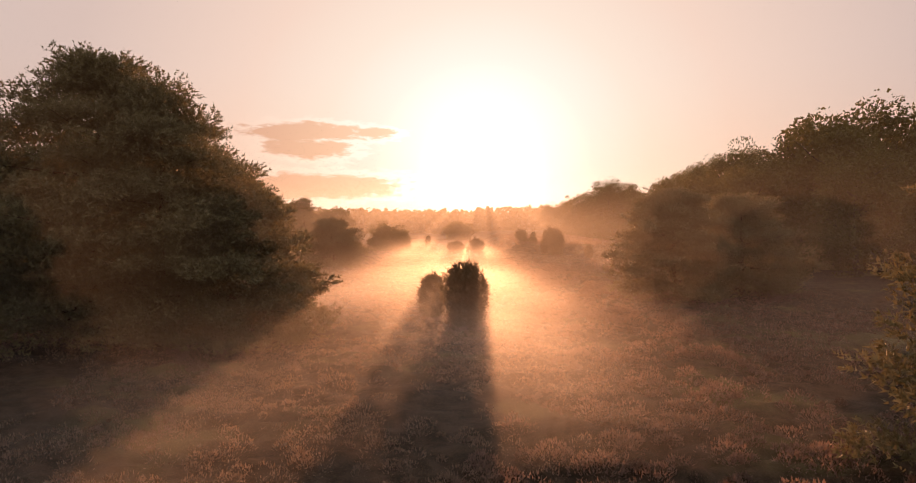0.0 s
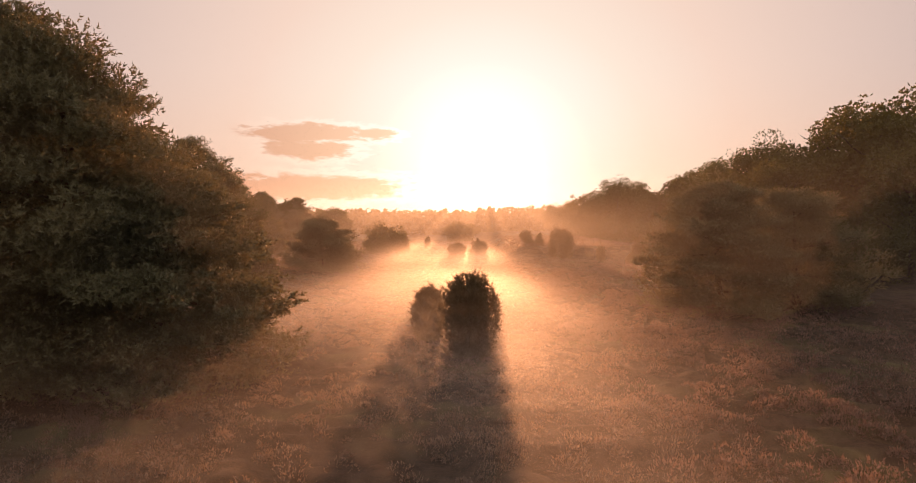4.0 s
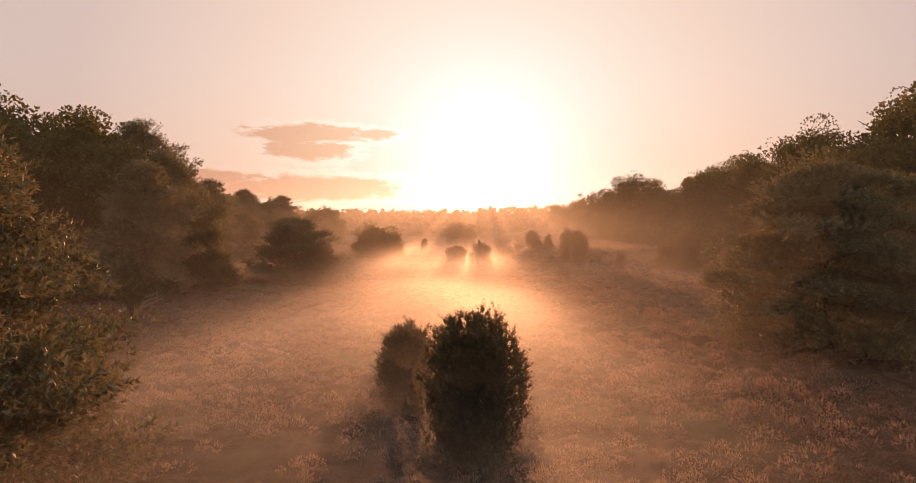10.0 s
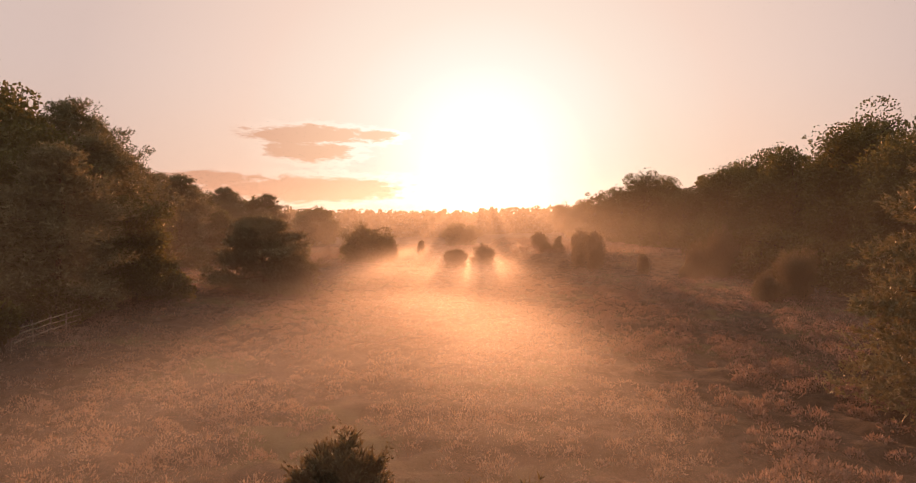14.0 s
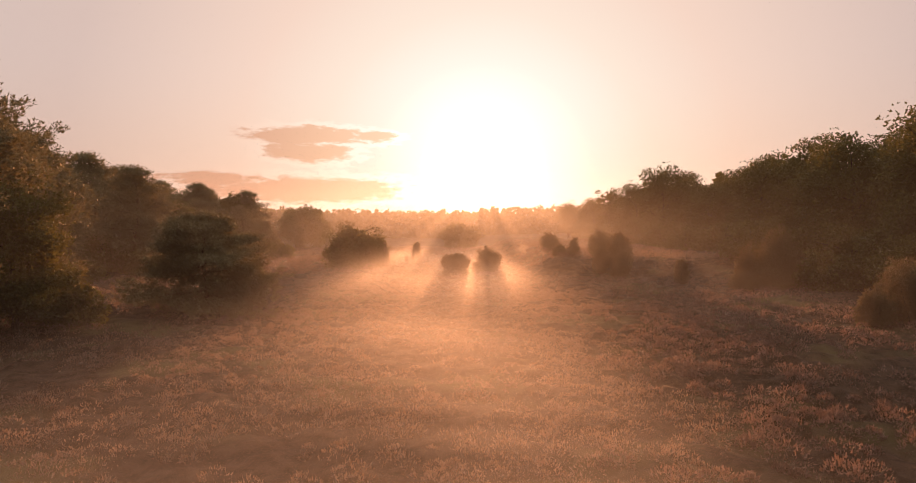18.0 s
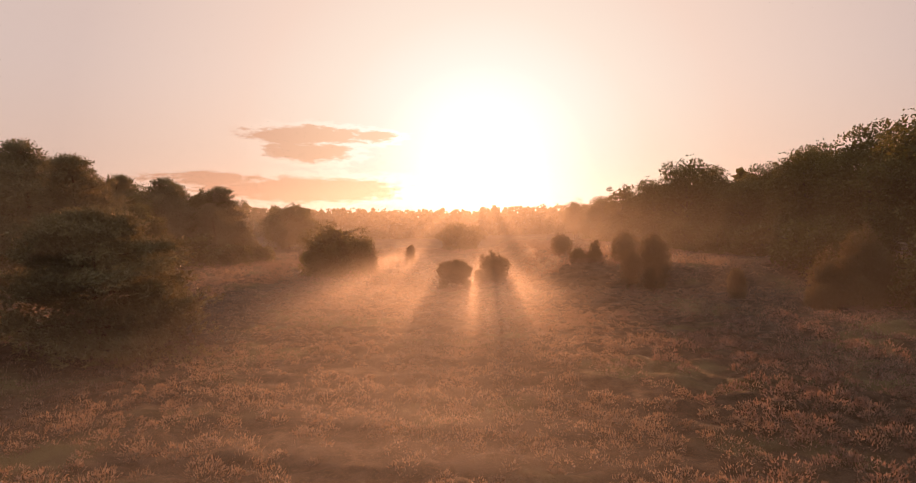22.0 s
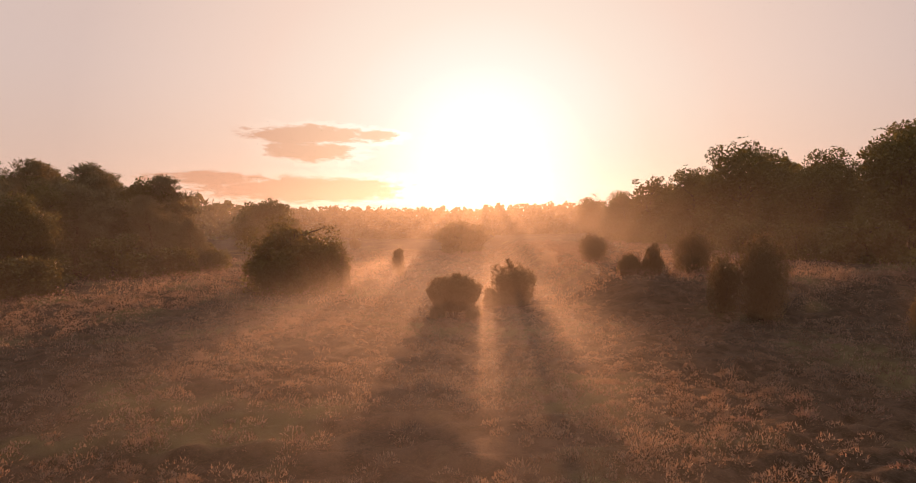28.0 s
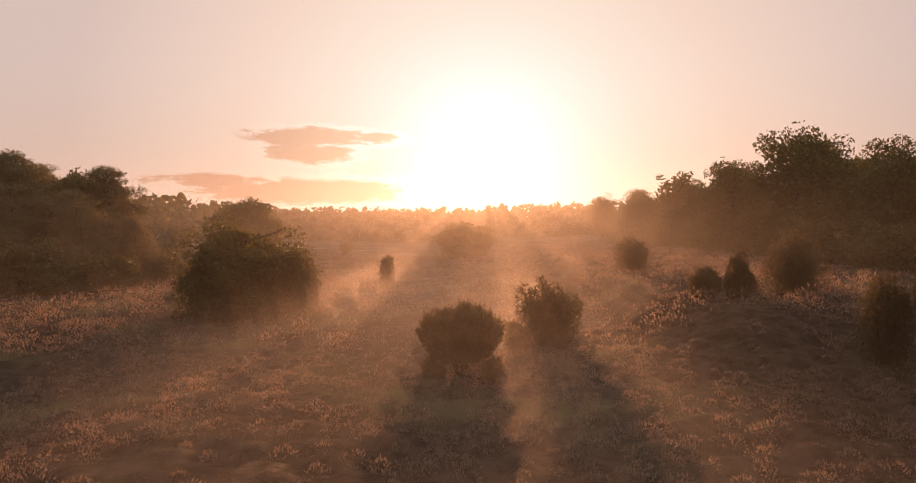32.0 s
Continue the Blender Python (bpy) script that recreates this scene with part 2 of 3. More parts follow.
def tube(path, radii, sides=7):
    """Vertices and quads of a tapering tube along a path."""
    path = np.asarray(path, float)
    tang = unit(np.gradient(path, axis=0))
    side = unit(np.cross(tang, np.array([0.31, 0.17, 0.93]) + 0 * tang))
    other = np.cross(tang, side)
    a = np.linspace(0, 2 * np.pi, sides, endpoint=False)
    ring = np.cos(a)[None, :, None] * side[:, None] + np.sin(a)[None, :, None] * other[:, None]
    v = path[:, None] + ring * np.asarray(radii)[:, None, None]
    m = len(path)
    i, j = np.meshgrid(np.arange(m - 1), np.arange(sides), indexing="ij")
    f = np.stack([i * sides + j, i * sides + (j + 1) % sides, (i + 1) * sides + (j + 1) % sides, (i + 1) * sides + j], -1).reshape(-1, 4)
    return v.reshape(-1, 3), f


def sprays(points, axes, count, length, width, spread, rng, diamond=False):
    """Thin leaves fanning out from points. axes: main direction at each point. Returns verts, faces."""
    p = np.repeat(points, count, axis=0)
    a = np.repeat(axes, count, axis=0)
    d = unit(a + spread * rng.normal(size=p.shape))
    ln = length * rng.uniform(0.6, 1.25, (len(p), 1))
    w = unit(np.cross(d, rng.normal(size=p.shape))) * (width * rng.uniform(0.7, 1.3, (len(p), 1))) * 0.5
    if diamond:
        mid = p + d * ln * 0.5
        v = np.stack([p, mid + w, p + d * ln, mid - w], 1).reshape(-1, 3)
        return v, np.arange(len(v), dtype=np.int32).reshape(-1, 4)
    v = np.stack([p - w, p + w, p + d * ln], 1).reshape(-1, 3)
    return v, np.arange(len(v), dtype=np.int32).reshape(-1, 3)


def shoots(points, axes, count, shoot, needle, width, rng):
    """Bottle-brush shoots: needles standing off a twig of the given length at each point."""
    along = rng.uniform(0, 1, (len(points) * count, 1))
    a = np.repeat(axes, count, axis=0)
    p = np.repeat(points, count, axis=0) + a * along * shoot
    side = unit(np.cross(a, rng.normal(size=p.shape)))
    d = unit(a * (0.35 + 0.8 * along) + side * 0.9)
    w = unit(np.cross(d, rng.normal(size=p.shape))) * (width * rng.uniform(0.7, 1.3, (len(p), 1))) * 0.5
    v = np.stack([p - w, p + w, p + d * needle * rng.uniform(0.7, 1.2, (len(p), 1))], 1).reshape(-1, 3)
    return v, np.arange(len(v), dtype=np.int32).reshape(-1, 3)


def shell_points(centre, radii, count, rng, inner=0.55):
    """Points in the outer part of an ellipsoid, and their outward directions."""
    d = unit(rng.normal(size=(count, 3)))
    r = rng.uniform(inner ** 3, 1, (count, 1)) ** (1 / 3)
    return np.asarray(centre) + d * r * np.asarray(radii), d


def joined(pieces):
    vs, fs, k = [], [], 0
    for v, f in pieces:
        vs.append(v)
        fs.append(f + k)
        k += len(v)
    return np.concatenate(vs), np.concatenate(fs)


def ground_at(x, y):
    """Height of the heath: nearly level, rising to a low bank on the right further on."""
    x, y = np.asarray(x, float), np.asarray(y, float)
    s = lambda v, a, b: (lambda t: t * t * (3 - 2 * t))(np.clip((v - a) / (b - a), 0, 1))
    h = 0.16 * np.sin(x * 0.21 + 0.6) * np.cos(y * 0.17 + 1.1) + 0.12 * np.sin(x * 0.09 - y * 0.13)
    h = h + BANK * s(x, 9, 15) * s(y, 133, 143) + 1.0 * s(np.abs(x), 30, 80)
    return h - 0.12


BANK = 2.1


# ------------------------------------------------------------------ ground
def axis_steps(lo, hi, fine_lo, fine_hi, fine, coarse):
    a = np.arange(fine_lo, fine_hi + fine * 0.5, fine)
    left = fine_lo - np.cumsum(coarse * 1.35 ** np.arange(40))
    right = fine_hi + np.cumsum(coarse * 1.35 ** np.arange(40))
    return np.concatenate([left[left > lo][::-1], a, right[right < hi]])


gx, gy = axis_steps(-3500, 3500, -40, 40, 0.5, 1.0), axis_steps(-3500, 4500, 4, 150, 0.5, 1.0)
X, Y = np.meshgrid(gx, gy, indexing="ij")
rng = np.random.default_rng(3)
bumps = sum(a * np.sin(X * fx + Y * fy + ph) for a, fx, fy, ph in
            [(w, k * math.cos(th), k * math.sin(th), ph) for w, k, th, ph in
             [(0.07, rng.uniform(1.6, 4.2), rng.uniform(0, 6.28), rng.uniform(0, 6.28)) for _ in range(9)]])
near = np.exp(-np.maximum(np.abs(X) - 38, 0)) * np.exp(-np.maximum(Y - 148, 0)) * np.exp(-np.maximum(6 - Y, 0))
Z = ground_at(X, Y) + bumps * near * 0.7
nx, ny = X.shape
i, j = np.meshgrid(np.arange(nx - 1), np.arange(ny - 1), indexing="ij")
quads = np.stack([i * ny + j, (i + 1) * ny + j, (i + 1) * ny + j + 1, i * ny + j + 1], -1).reshape(-1, 4)
ground = new("ground", mesh_of("ground", np.stack([X, Y, Z], -1).reshape(-1, 3), quads, SOIL))
ground.data.polygons.foreach_set("use_smooth", np.ones(len(quads), bool))
tagged(ground, "uneven brown heath ground under heather and mist", "ground", kind="structure")


def bushy(x, y):
    """Metres beyond the line along which low heather gives way to bushier growth, coloured darker for the dim light
    there.
    """
    return x - np.interp(y, [10, 16, 42, 76, 114, 119], [1, 2, 8, 8, 13.5, 60])


def heather_patch(name, boxes, label, seed, mat, dim):
    """Cushions of heather: boxes of (x0, x1, y0, y1, cushions per square metre, cushion radius, sprigs)."""
    r = np.random.default_rng(seed)
    pieces = []
    for x0, x1, y0, y1, dens, rad, sprigs in boxes:
        c = int((x1 - x0) * (y1 - y0) * dens)
        px, py = r.uniform(x0, x1, c), r.uniform(y0, y1, c)
        keep = np.sin(px * 0.37 + 1.3 * np.sin(py * 0.21)) + np.sin(py * 0.45 + 1.1 * np.sin(px * 0.3)) + r.normal(0, 0.8, c) > -1.2
        keep &= (bushy(px, py) + r.normal(0, 1.3, c) + 1.5 * np.sin(py * 0.4) > 0) == dim
        px, py = px[keep], py[keep]
        c = len(px)
        size = rad * r.uniform(0.35, 1.4, c)
        tall = size * r.uniform(0.65, 1.05, c)
        base = np.stack([px, py, ground_at(px, py) - 0.04], -1)
        d = unit(r.normal(size=(c, sprigs, 3)))
        d[..., 2] = np.abs(d[..., 2])
        ext = np.stack([size, size * r.uniform(0.8, 1.2, c), tall], -1)
        p = base[:, None] + d * ext[:, None] * r.uniform(0.72, 1.0, (c, sprigs, 1))
        axis = d * 0.8 + np.array([0, 0, 0.75])
        v, f = sprays(p.reshape(-1, 3), axis.reshape(-1, 3), 1, 0.05 + rad * 0.14, rad * 0.10, 0.45, r)
        pieces.append((v, f))
    ob = new(name, mesh_of(name, *joined(pieces), mat))
    return tagged(ob, label, "heather", kind="stuff")


heather_patch("heather", [(-17, 17, 10, 70, 2.0, 0.42, 72), (-18, 18, 70, 140, 1.9, 0.42, 72), (-44, -17.5, 30, 150, 0.9, 0.62, 44), (17.5, 42, 20, 150, 0.9, 0.62, 44),
                          (-40, 40, 140, 250, 0.3, 1.1, 40)],
              "low cushions of faded pinkish brown heather covering the ground", 5, HEATHER, False)
# bushier cushions, with the dimness of the right side put into their colour
heather_patch("old_heather", [(0, 18, 10, 120, 1.2, 0.58, 130), (18, 34, 20, 120, 0.7, 0.7, 60)],
              "bushier heather with dull pink tips, coloured darker for the dim light on the right", 6, DIM_HEATHER, True)


# ------------------------------------------------------------------ trees and shrubs
def trunk_path(height, lean, rng, steps=8, wobble=0.15):
    t = np.linspace(0, 1, steps)[:, None]
    off = np.cumsum(rng.normal(0, wobble, (steps, 2)), axis=0)
    off -= off[0]
    return np.concatenate([np.asarray(lean)[None] * t * t * height + off, t * height], 1)


def pine(name, at, height, radius, label, seed, low=0.12, limbs=20, clumps=150, tufts=34, group="", near=True, shape="broad"):
    """Scots pine: trunk, limbs and overlapping tiers of needle tufts."""
    r = np.random.default_rng(seed)
    root = thing(name, (at[0], at[1], float(ground_at(at[0], at[1])) - 0.1), label, "pine tree", group)
    stem = trunk_path(height * 0.93, r.normal(0, 0.04, 2), r, 9, 0.12)
    part("trunk", mesh_of("trunk", *tube(stem, np.linspace(0.018 * height + 0.06, 0.05, 9), 9), PINE_BARK), root)

    def reach_at(u):
        if shape == "tall":
            return radius * np.where(u < 0.4, 0.74 + 0.65 * u, 0.08 + 0.92 * np.clip(np.cos((u - 0.4) / 0.6 * 1.5708), 0, 1) ** 0.8)
        return radius * (0.08 + 0.92 * np.clip(1 - u ** 2.2, 0, 1) ** 0.75) * (0.80 + 0.20 * np.clip(u / 0.25, 0, 1))

    lump = 1 + 0.18 * r.normal(size=24)

    def side(az, u):
        return reach_at(u) * np.interp((az / 6.2832 * 7 + u * 9.0) % 24, np.arange(25), np.append(lump, lump[0]))

    def stem_at(z):
        return np.stack([np.interp(z, stem[:, 2], stem[:, a]) for a in (0, 1)] + [z], -1)
    points, axes = [], []
    for k in range(limbs):
        u = low + (0.96 - low) * (k + r.uniform(0, 0.8)) / limbs
        az = (k * 2.4 + r.normal(0, 0.35)) % 6.2832
        foot = stem_at(u * height * 0.93)
        out = np.array([math.cos(az), math.sin(az), 0])
        reach = float(side(az, u)) * r.uniform(0.8, 1.08)
        s = np.linspace(0, 1, 7)[:, None]
        rise = (u - 0.45) * 0.4 + r.normal(0, 0.06)
        limb = foot + out * reach * s + np.array([0, 0, 1]) * (reach * rise * s + 0.08 * reach * s * s) + np.cumsum(r.normal(0, 0.04 * reach / 6, (7, 3)), 0)
        bough = part("limb", mesh_of("limb", *tube(limb, np.linspace(0.10 * (1.15 - u) + 0.03, 0.015, 7), 5), PINE_BARK), root)
        if near:
            for w in (-1, 1):
                fork = limb[3 if w < 0 else 4]
                q = np.linspace(0, 1, 4)[:, None]
                twig = fork + (out * 0.5 + w * np.array([-out[1], out[0], 0]) * 0.8 + np.array([0, 0, 0.15])) * reach * 0.32 * q + np.cumsum(r.normal(0, 0.02, (4, 3)), 0)
                part("side_branch", mesh_of("side_branch", *tube(twig, np.linspace(0.03, 0.008, 4), 4), PINE_BARK), bough)
                points.append(twig[2:] + np.array([0, 0, 0.1]))
        points.append(limb[3:] + np.array([0, 0, 0.15]))
    seeds = np.concatenate(points)
    tiers = max(5, int(height / 1.6))
    tier = r.integers(0, tiers, clumps)
    az = r.uniform(0, 2 * np.pi, clumps)
    u = low + (1 - low) * np.clip((tier + 0.5 + r.normal(0, 0.12, clumps) + 0.30 * np.sin(az * 2 + tier * 1.9)) / tiers, 0, 1)
    q = side(az, u) * (0.86 + 0.16 * np.sin(tier * 2.4 + az * 3)) * r.uniform(0.55, 1.12, clumps)
    around = stem_at(u * height * 0.95) + np.stack([q * np.cos(az), q * np.sin(az), r.normal(0, 0.2, clumps)], -1)
    centres = np.concatenate([seeds, around])
    points = []
    for centre in centres:
        size = r.uniform(0.55, 1.15) * (0.42 + 0.055 * radius + 0.012 * height)
        p, d = shell_points(centre, (size * 1.3, size * 1.3, size * 0.46), tufts, r, 0.35)
        out = unit(centre * np.array([1, 1, 0]) + 1e-6)
        points.append(p)
        axes.append(unit(d * np.array([1, 1, 0.6]) + out * 0.5 + np.array([0, 0, 0.7])))
    points, axes = np.concatenate(points), np.concatenate(axes)
    tips = shoots(points, axes, 8, 0.34, 0.19, 0.072, r) if near else shoots(points, axes, 6, 0.6, 0.30, 0.10, r)
    # twigs and old needles inside the crown
    m = int(clumps * 34)
    u = r.uniform(low, 0.95, m)
    az = r.uniform(0, 2 * np.pi, m)
    q = side(az, u) * np.sqrt(r.uniform(0.02, 0.60, m))
    inside = stem_at(u * height * 0.93) + np.stack([q * np.cos(az), q * np.sin(az), 0 * q], -1)
    core = sprays(inside, unit(np.stack([np.cos(az), np.sin(az), 0.2 + 0 * az], -1)), 3 if near else 2, 0.30 if near else 0.5, 0.075 if near else 0.17, 0.6, r)
    part("crown", mesh_of("crown", *joined([tips, core]), PINE), root)
    return root


def broadleaf(name, at, height, radius, label, seed, mat, leaf=0.20, lobes=26, leaves=230, base=0.18, group="", category="oak tree", limbs=7, fill=1.0):
    """Oak or birch: trunk, limbs, and a crown of leafy lobes."""
    r = np.random.default_rng(seed)
    root = thing(name, (at[0], at[1], float(ground_at(at[0], at[1])) - 0.1), label, category, group)
    stem = trunk_path(height * 0.75, r.normal(0, 0.03, 2), r, 7, 0.10)
    part("trunk", mesh_of("trunk", *tube(stem, np.linspace(0.02 * height + 0.05, 0.06, 7), 8), OAK_BARK), root)
    crown_z, half = height * (1 + base) / 2, height * (1 - base) / 2
    for k in range(limbs):
        u = r.uniform(0.3, 0.9)
        foot = np.array([np.interp(u * height * 0.75, stem[:, 2], stem[:, a]) for a in (0, 1)] + [u * height * 0.75])
        az = k * 2.4 + r.normal(0, 0.3)
        s = np.linspace(0, 1, 6)[:, None]
        limb = foot + np.array([math.cos(az), math.sin(az), 0]) * radius * 0.7 * s + np.array([0, 0, 1]) * height * 0.16 * s + np.cumsum(r.normal(0, 0.10, (6, 3)), 0)
        part("limb", mesh_of("limb", *tube(limb, np.linspace(0.09 + 0.004 * height, 0.02, 6), 5), OAK_BARK), root)
    pts, axs = [], []
    ext = np.array([radius, radius, half])
    for k in range(lobes):
        d = unit(r.normal(size=3) * np.array([1, 1, 0.9]))
        d[:2] *= 1.0 if d[2] > 0 else 1.0 / max(0.55, math.sqrt(1 - d[2] ** 2)) ** 0.6   # keep the skirt wide
        c = np.array([0, 0, crown_z]) + d * r.uniform(0.50, 0.84) * ext
        size = r.uniform(0.15, 0.32) * (radius * 0.6 + half * 0.4) * fill
        p, dd = shell_points(c, (size, size, size * 0.75), leaves, r, 0.25)
        pts.append(p)
        axs.append(unit(dd + r.normal(0, 0.5, dd.shape)))
    p, a = np.concatenate(pts), np.concatenate(axs)
    skin = sprays(p, a, 2, leaf, leaf * 0.62, 0.7, r, True)
    q, dd = shell_points((0, 0, crown_z), ext * 0.66, lobes * 34, r, 0.1)
    q[:, 2] = np.maximum(q[:, 2], 0.3)
    core = sprays(q, dd, 1, 0.30 + 0.05 * radius, 0.22 + 0.04 * radius, 0.8, r, True)
    part("crown", mesh_of("crown", *joined([skin, core]), mat), root)
    return root


def juniper(name, at, height, radius, label, seed, profile="oval", spires=30, group="", fine=1.0, count=5200):
    """Juniper: a bundle of leaning, feathery spires on short stems. spires: how many."""
    r = np.random.default_rng(seed)
    root = thing(name, (at[0], at[1], float(ground_at(at[0], at[1])) - 0.08), label, "juniper", group)
    dome, swell, foot, z0, f0, slack = {
        "oval": (lambda q: 1 - 0.36 * q ** 2.6, 0.55, 0.34, 0.0, 0.05, 0.022),
        "mushroom": (lambda q: 1 - 0.34 * q ** 2.2, 0.95, 0.11, 0.02, 0.22, 0.035),
        "column": (lambda q: 1 - 0.24 * q, 0.35, 0.70, 0.0, 0.02, 0.10),
        "spike": (lambda q: 1 - 0.62 * q, 0.45, 0.55, 0.0, 0.03, 0.05),
        "vase": (lambda q: 1 - 0.20 * q ** 2, 0.80, 0.34, 0.0, 0.04, 0.13),
        "round": (lambda q: np.sqrt(1 - 0.80 * q ** 2), 0.50, 0.35, 0.0, 0.04, 0.07)}[profile]
    for k in range(4):
        az = k * 1.57 + r.uniform(0, 1)
        s = np.linspace(0, 1, 5)[:, None]
        p = np.array([0.12 * math.cos(az), 0.12 * math.sin(az), 0]) + np.array([math.cos(az) * radius * 0.35, math.sin(az) * radius * 0.35, height * 0.55]) * s
        part("stem", mesh_of("stem", *tube(p, np.linspace(0.09, 0.03, 5), 6), OAK_BARK), root)
    k = np.arange(spires)
    q = np.sqrt((k + 0.5) / spires) * r.uniform(0.90, 1.08, spires)      # even spread over the plan
    q = np.clip(q, 0, 1)
    az = k * 2.39996 + r.normal(0, 0.18, spires)
    thick = radius * (1.1 if profile == "column" else 1.5) / math.sqrt(spires) + 0.08
    reach = (radius - thick * 0.40) * q
    tall = height * dome(q) * (1 + slack * r.normal(size=spires))
    per = max(40, count // spires)
    which = np.repeat(k, per)
    f = f0 + (1 - f0) * r.uniform(0, 1, len(which)) ** 0.85
    rho = reach[which] * (foot + (1 - foot) * f ** swell)
    z = z0 * height + (tall[which] - z0 * height) * f
    w = thick * (1.04 - f ** 2.2) ** 0.5 * np.clip((f - f0) * 8 + 0.45, 0, 1)
    b = r.uniform(0, 2 * np.pi, len(which))
    e = w * np.sqrt(r.uniform(0.30, 1, len(which)))
    p = np.stack([rho * np.cos(az[which]) + e * np.cos(b), rho * np.sin(az[which]) + e * np.sin(b), z + r.normal(0, 0.03, len(which))], -1)
    out = np.stack([np.cos(b) * 0.5 + 0.35 * np.cos(az[which]) * q[which], np.sin(b) * 0.5 + 0.35 * np.sin(az[which]) * q[which], np.full(len(b), 0.85)], -1)
    tips = sprays(p, unit(out), 5, 0.19 * fine, 0.042 * fine, 0.42, r)
    # young shoots standing out of the outline
    pick = np.nonzero((e > 0.8 * w) | (f > 0.86))[0]
    pick = pick[r.uniform(size=len(pick)) < 0.16]
    lean = unit(unit(out[pick]) + r.normal(0, 0.18, (len(pick), 3)))
    more = [sprays(p[pick] + lean * s * fine, lean, 6, 0.085 * fine, 0.026 * fine, 0.8, r) for s in (0.12, 0.21, 0.30)]
    # old twigs inside
    m = count // 4
    pk = r.integers(0, len(p), m)
    core = sprays(p[pk] * np.array([0.6, 0.6, 0.86]) + np.array([0, 0, 0.05]), np.tile([0.0, 0.0, 1.0], (m, 1)), 4, 0.24 * fine, 0.06 * fine, 0.6, r)
    part("foliage", mesh_of("foliage", *joined([tips, core] + more), JUNIPER), root)
    return root


# the pines beside the start
PL = "tall dark Scots pine with layered sprays of needles"
PB = "broad low Scots pine with dark drooping tiers"
pine("pine_tree", (-21.5, 37.0), 17.6, 9.2, PL, 11, low=0.05, limbs=24, clumps=460, tufts=40, shape="tall")
pine("pine_tree", (-13.8, 37.8), 9.2, 7.0, "spreading Scots pine with branches reaching low over the heather", 12, low=0.03, limbs=20, clumps=230, tufts=44)
pine("pine_tree", (-17.4, 36.2), 15.2, 6.3, PL, 18, low=0.06, limbs=18, clumps=240, tufts=36, shape="tall")
pine("pine_tree", (-30.5, 34.0), 17.0, 8.6, PL, 13, low=0.04, limbs=20, clumps=300, tufts=34, shape="tall")
pine("pine_tree", (16.9, 15.0), 11.5, 6.2, "Scots pine with pale sunlit needle sprays beside the clearing", 14, low=0.03, limbs=20, clumps=210, tufts=44, shape="tall")
pine("pine_tree", (20.0, 57.5), 10.6, 6.6, PB, 15, low=0.03, limbs=20, clumps=230, tufts=40)
pine("pine_tree", (27.6, 61.5), 10.0, 6.6, PB, 16, low=0.03, limbs=18, clumps=200, tufts=36)
pine("pine_tree", (-19.6, 101.0), 7.9, 6.2, "rounded young Scots pine standing in the heather", 17, low=0.03, limbs=18, clumps=200, tufts=40)

# the junipers of the clearing
JG = "junipers of the clearing"
juniper("juniper_bush", (0.45, 41.7), 4.55, 1.68, "large rounded juniper bush, dark against the low sun", 21, "oval", 46, JG, count=9000)
juniper("juniper_bush", (-1.9, 47.0), 3.45, 1.05, "smaller juniper bush leaning beside the large one", 22, "oval", 26, JG, count=5200)
juniper("juniper_bush", (-0.5, 135.0), 3.1, 2.2, "mushroom-shaped juniper with a wide cap", 23, "mushroom", 48, JG, count=9500)
juniper("juniper_bush", (-1.7, 134.4), 0.95, 0.45, "small juniper seedling beside the mushroom-shaped one", 46, "round", 10, JG, count=1500)
juniper("juniper_bush", (0.9, 133.9), 0.85, 0.5, "small juniper seedling beside the mushroom-shaped one", 47, "round", 8, JG, count=1300)
juniper("juniper_bush", (2.3, 139.0), 1.7, 0.6, "thin pale juniper beside the ragged one", 48, "vase", 8, JG, count=900)
juniper("juniper_bush", (4.2, 140.5), 3.35, 2.05, "ragged upright juniper bush with feathery tips", 24, "vase", 34, JG, count=5200)
juniper("juniper_bush", (-8.2, 172.8), 4.1, 0.75, "slim columnar juniper with several pointed tips", 25, "column", 7, JG, count=3600)
juniper("juniper_bush", (20.9, 134.1), 6.1, 1.9, "tall rounded juniper lit along its edge", 26, "oval", 40, JG, count=6500)
juniper("juniper_bush", (18.9, 135.8), 4.2, 1.15, "narrow juniper beside the tall rounded one", 27, "oval", 14, JG, count=3000)
juniper("juniper_bush", (26.0, 125.5), 3.1, 0.85, "small upright juniper with a blunt top", 28, "oval", 14, JG, count=2600)
juniper("juniper_bush", (35.6, 121.8), 8.2, 2.9, "very large spreading juniper at the edge of the wood", 29, "spike", 34, JG, fine=1.25, count=8000)
juniper("juniper_bush", (32.0, 121.3), 5.8, 1.7, "tall juniper leaning against a larger one", 37, "spike", 16, JG, fine=1.1, count=4200)
juniper("juniper_bush", (30.3, 118.8), 2.2, 1.4, "low juniper bush at the foot of a larger one", 30, "round", 18, JG, count=3000)
juniper("juniper_bush", (33.4, 118.2), 2.6, 1.6, "low juniper bush at the foot of a larger one", 38, "round", 18, JG, count=3000)
juniper("juniper_bush", (31.3, 95.0), 4.6, 2.3, "wide ragged juniper beside the wood", 39, "vase", 30, JG, count=5000)
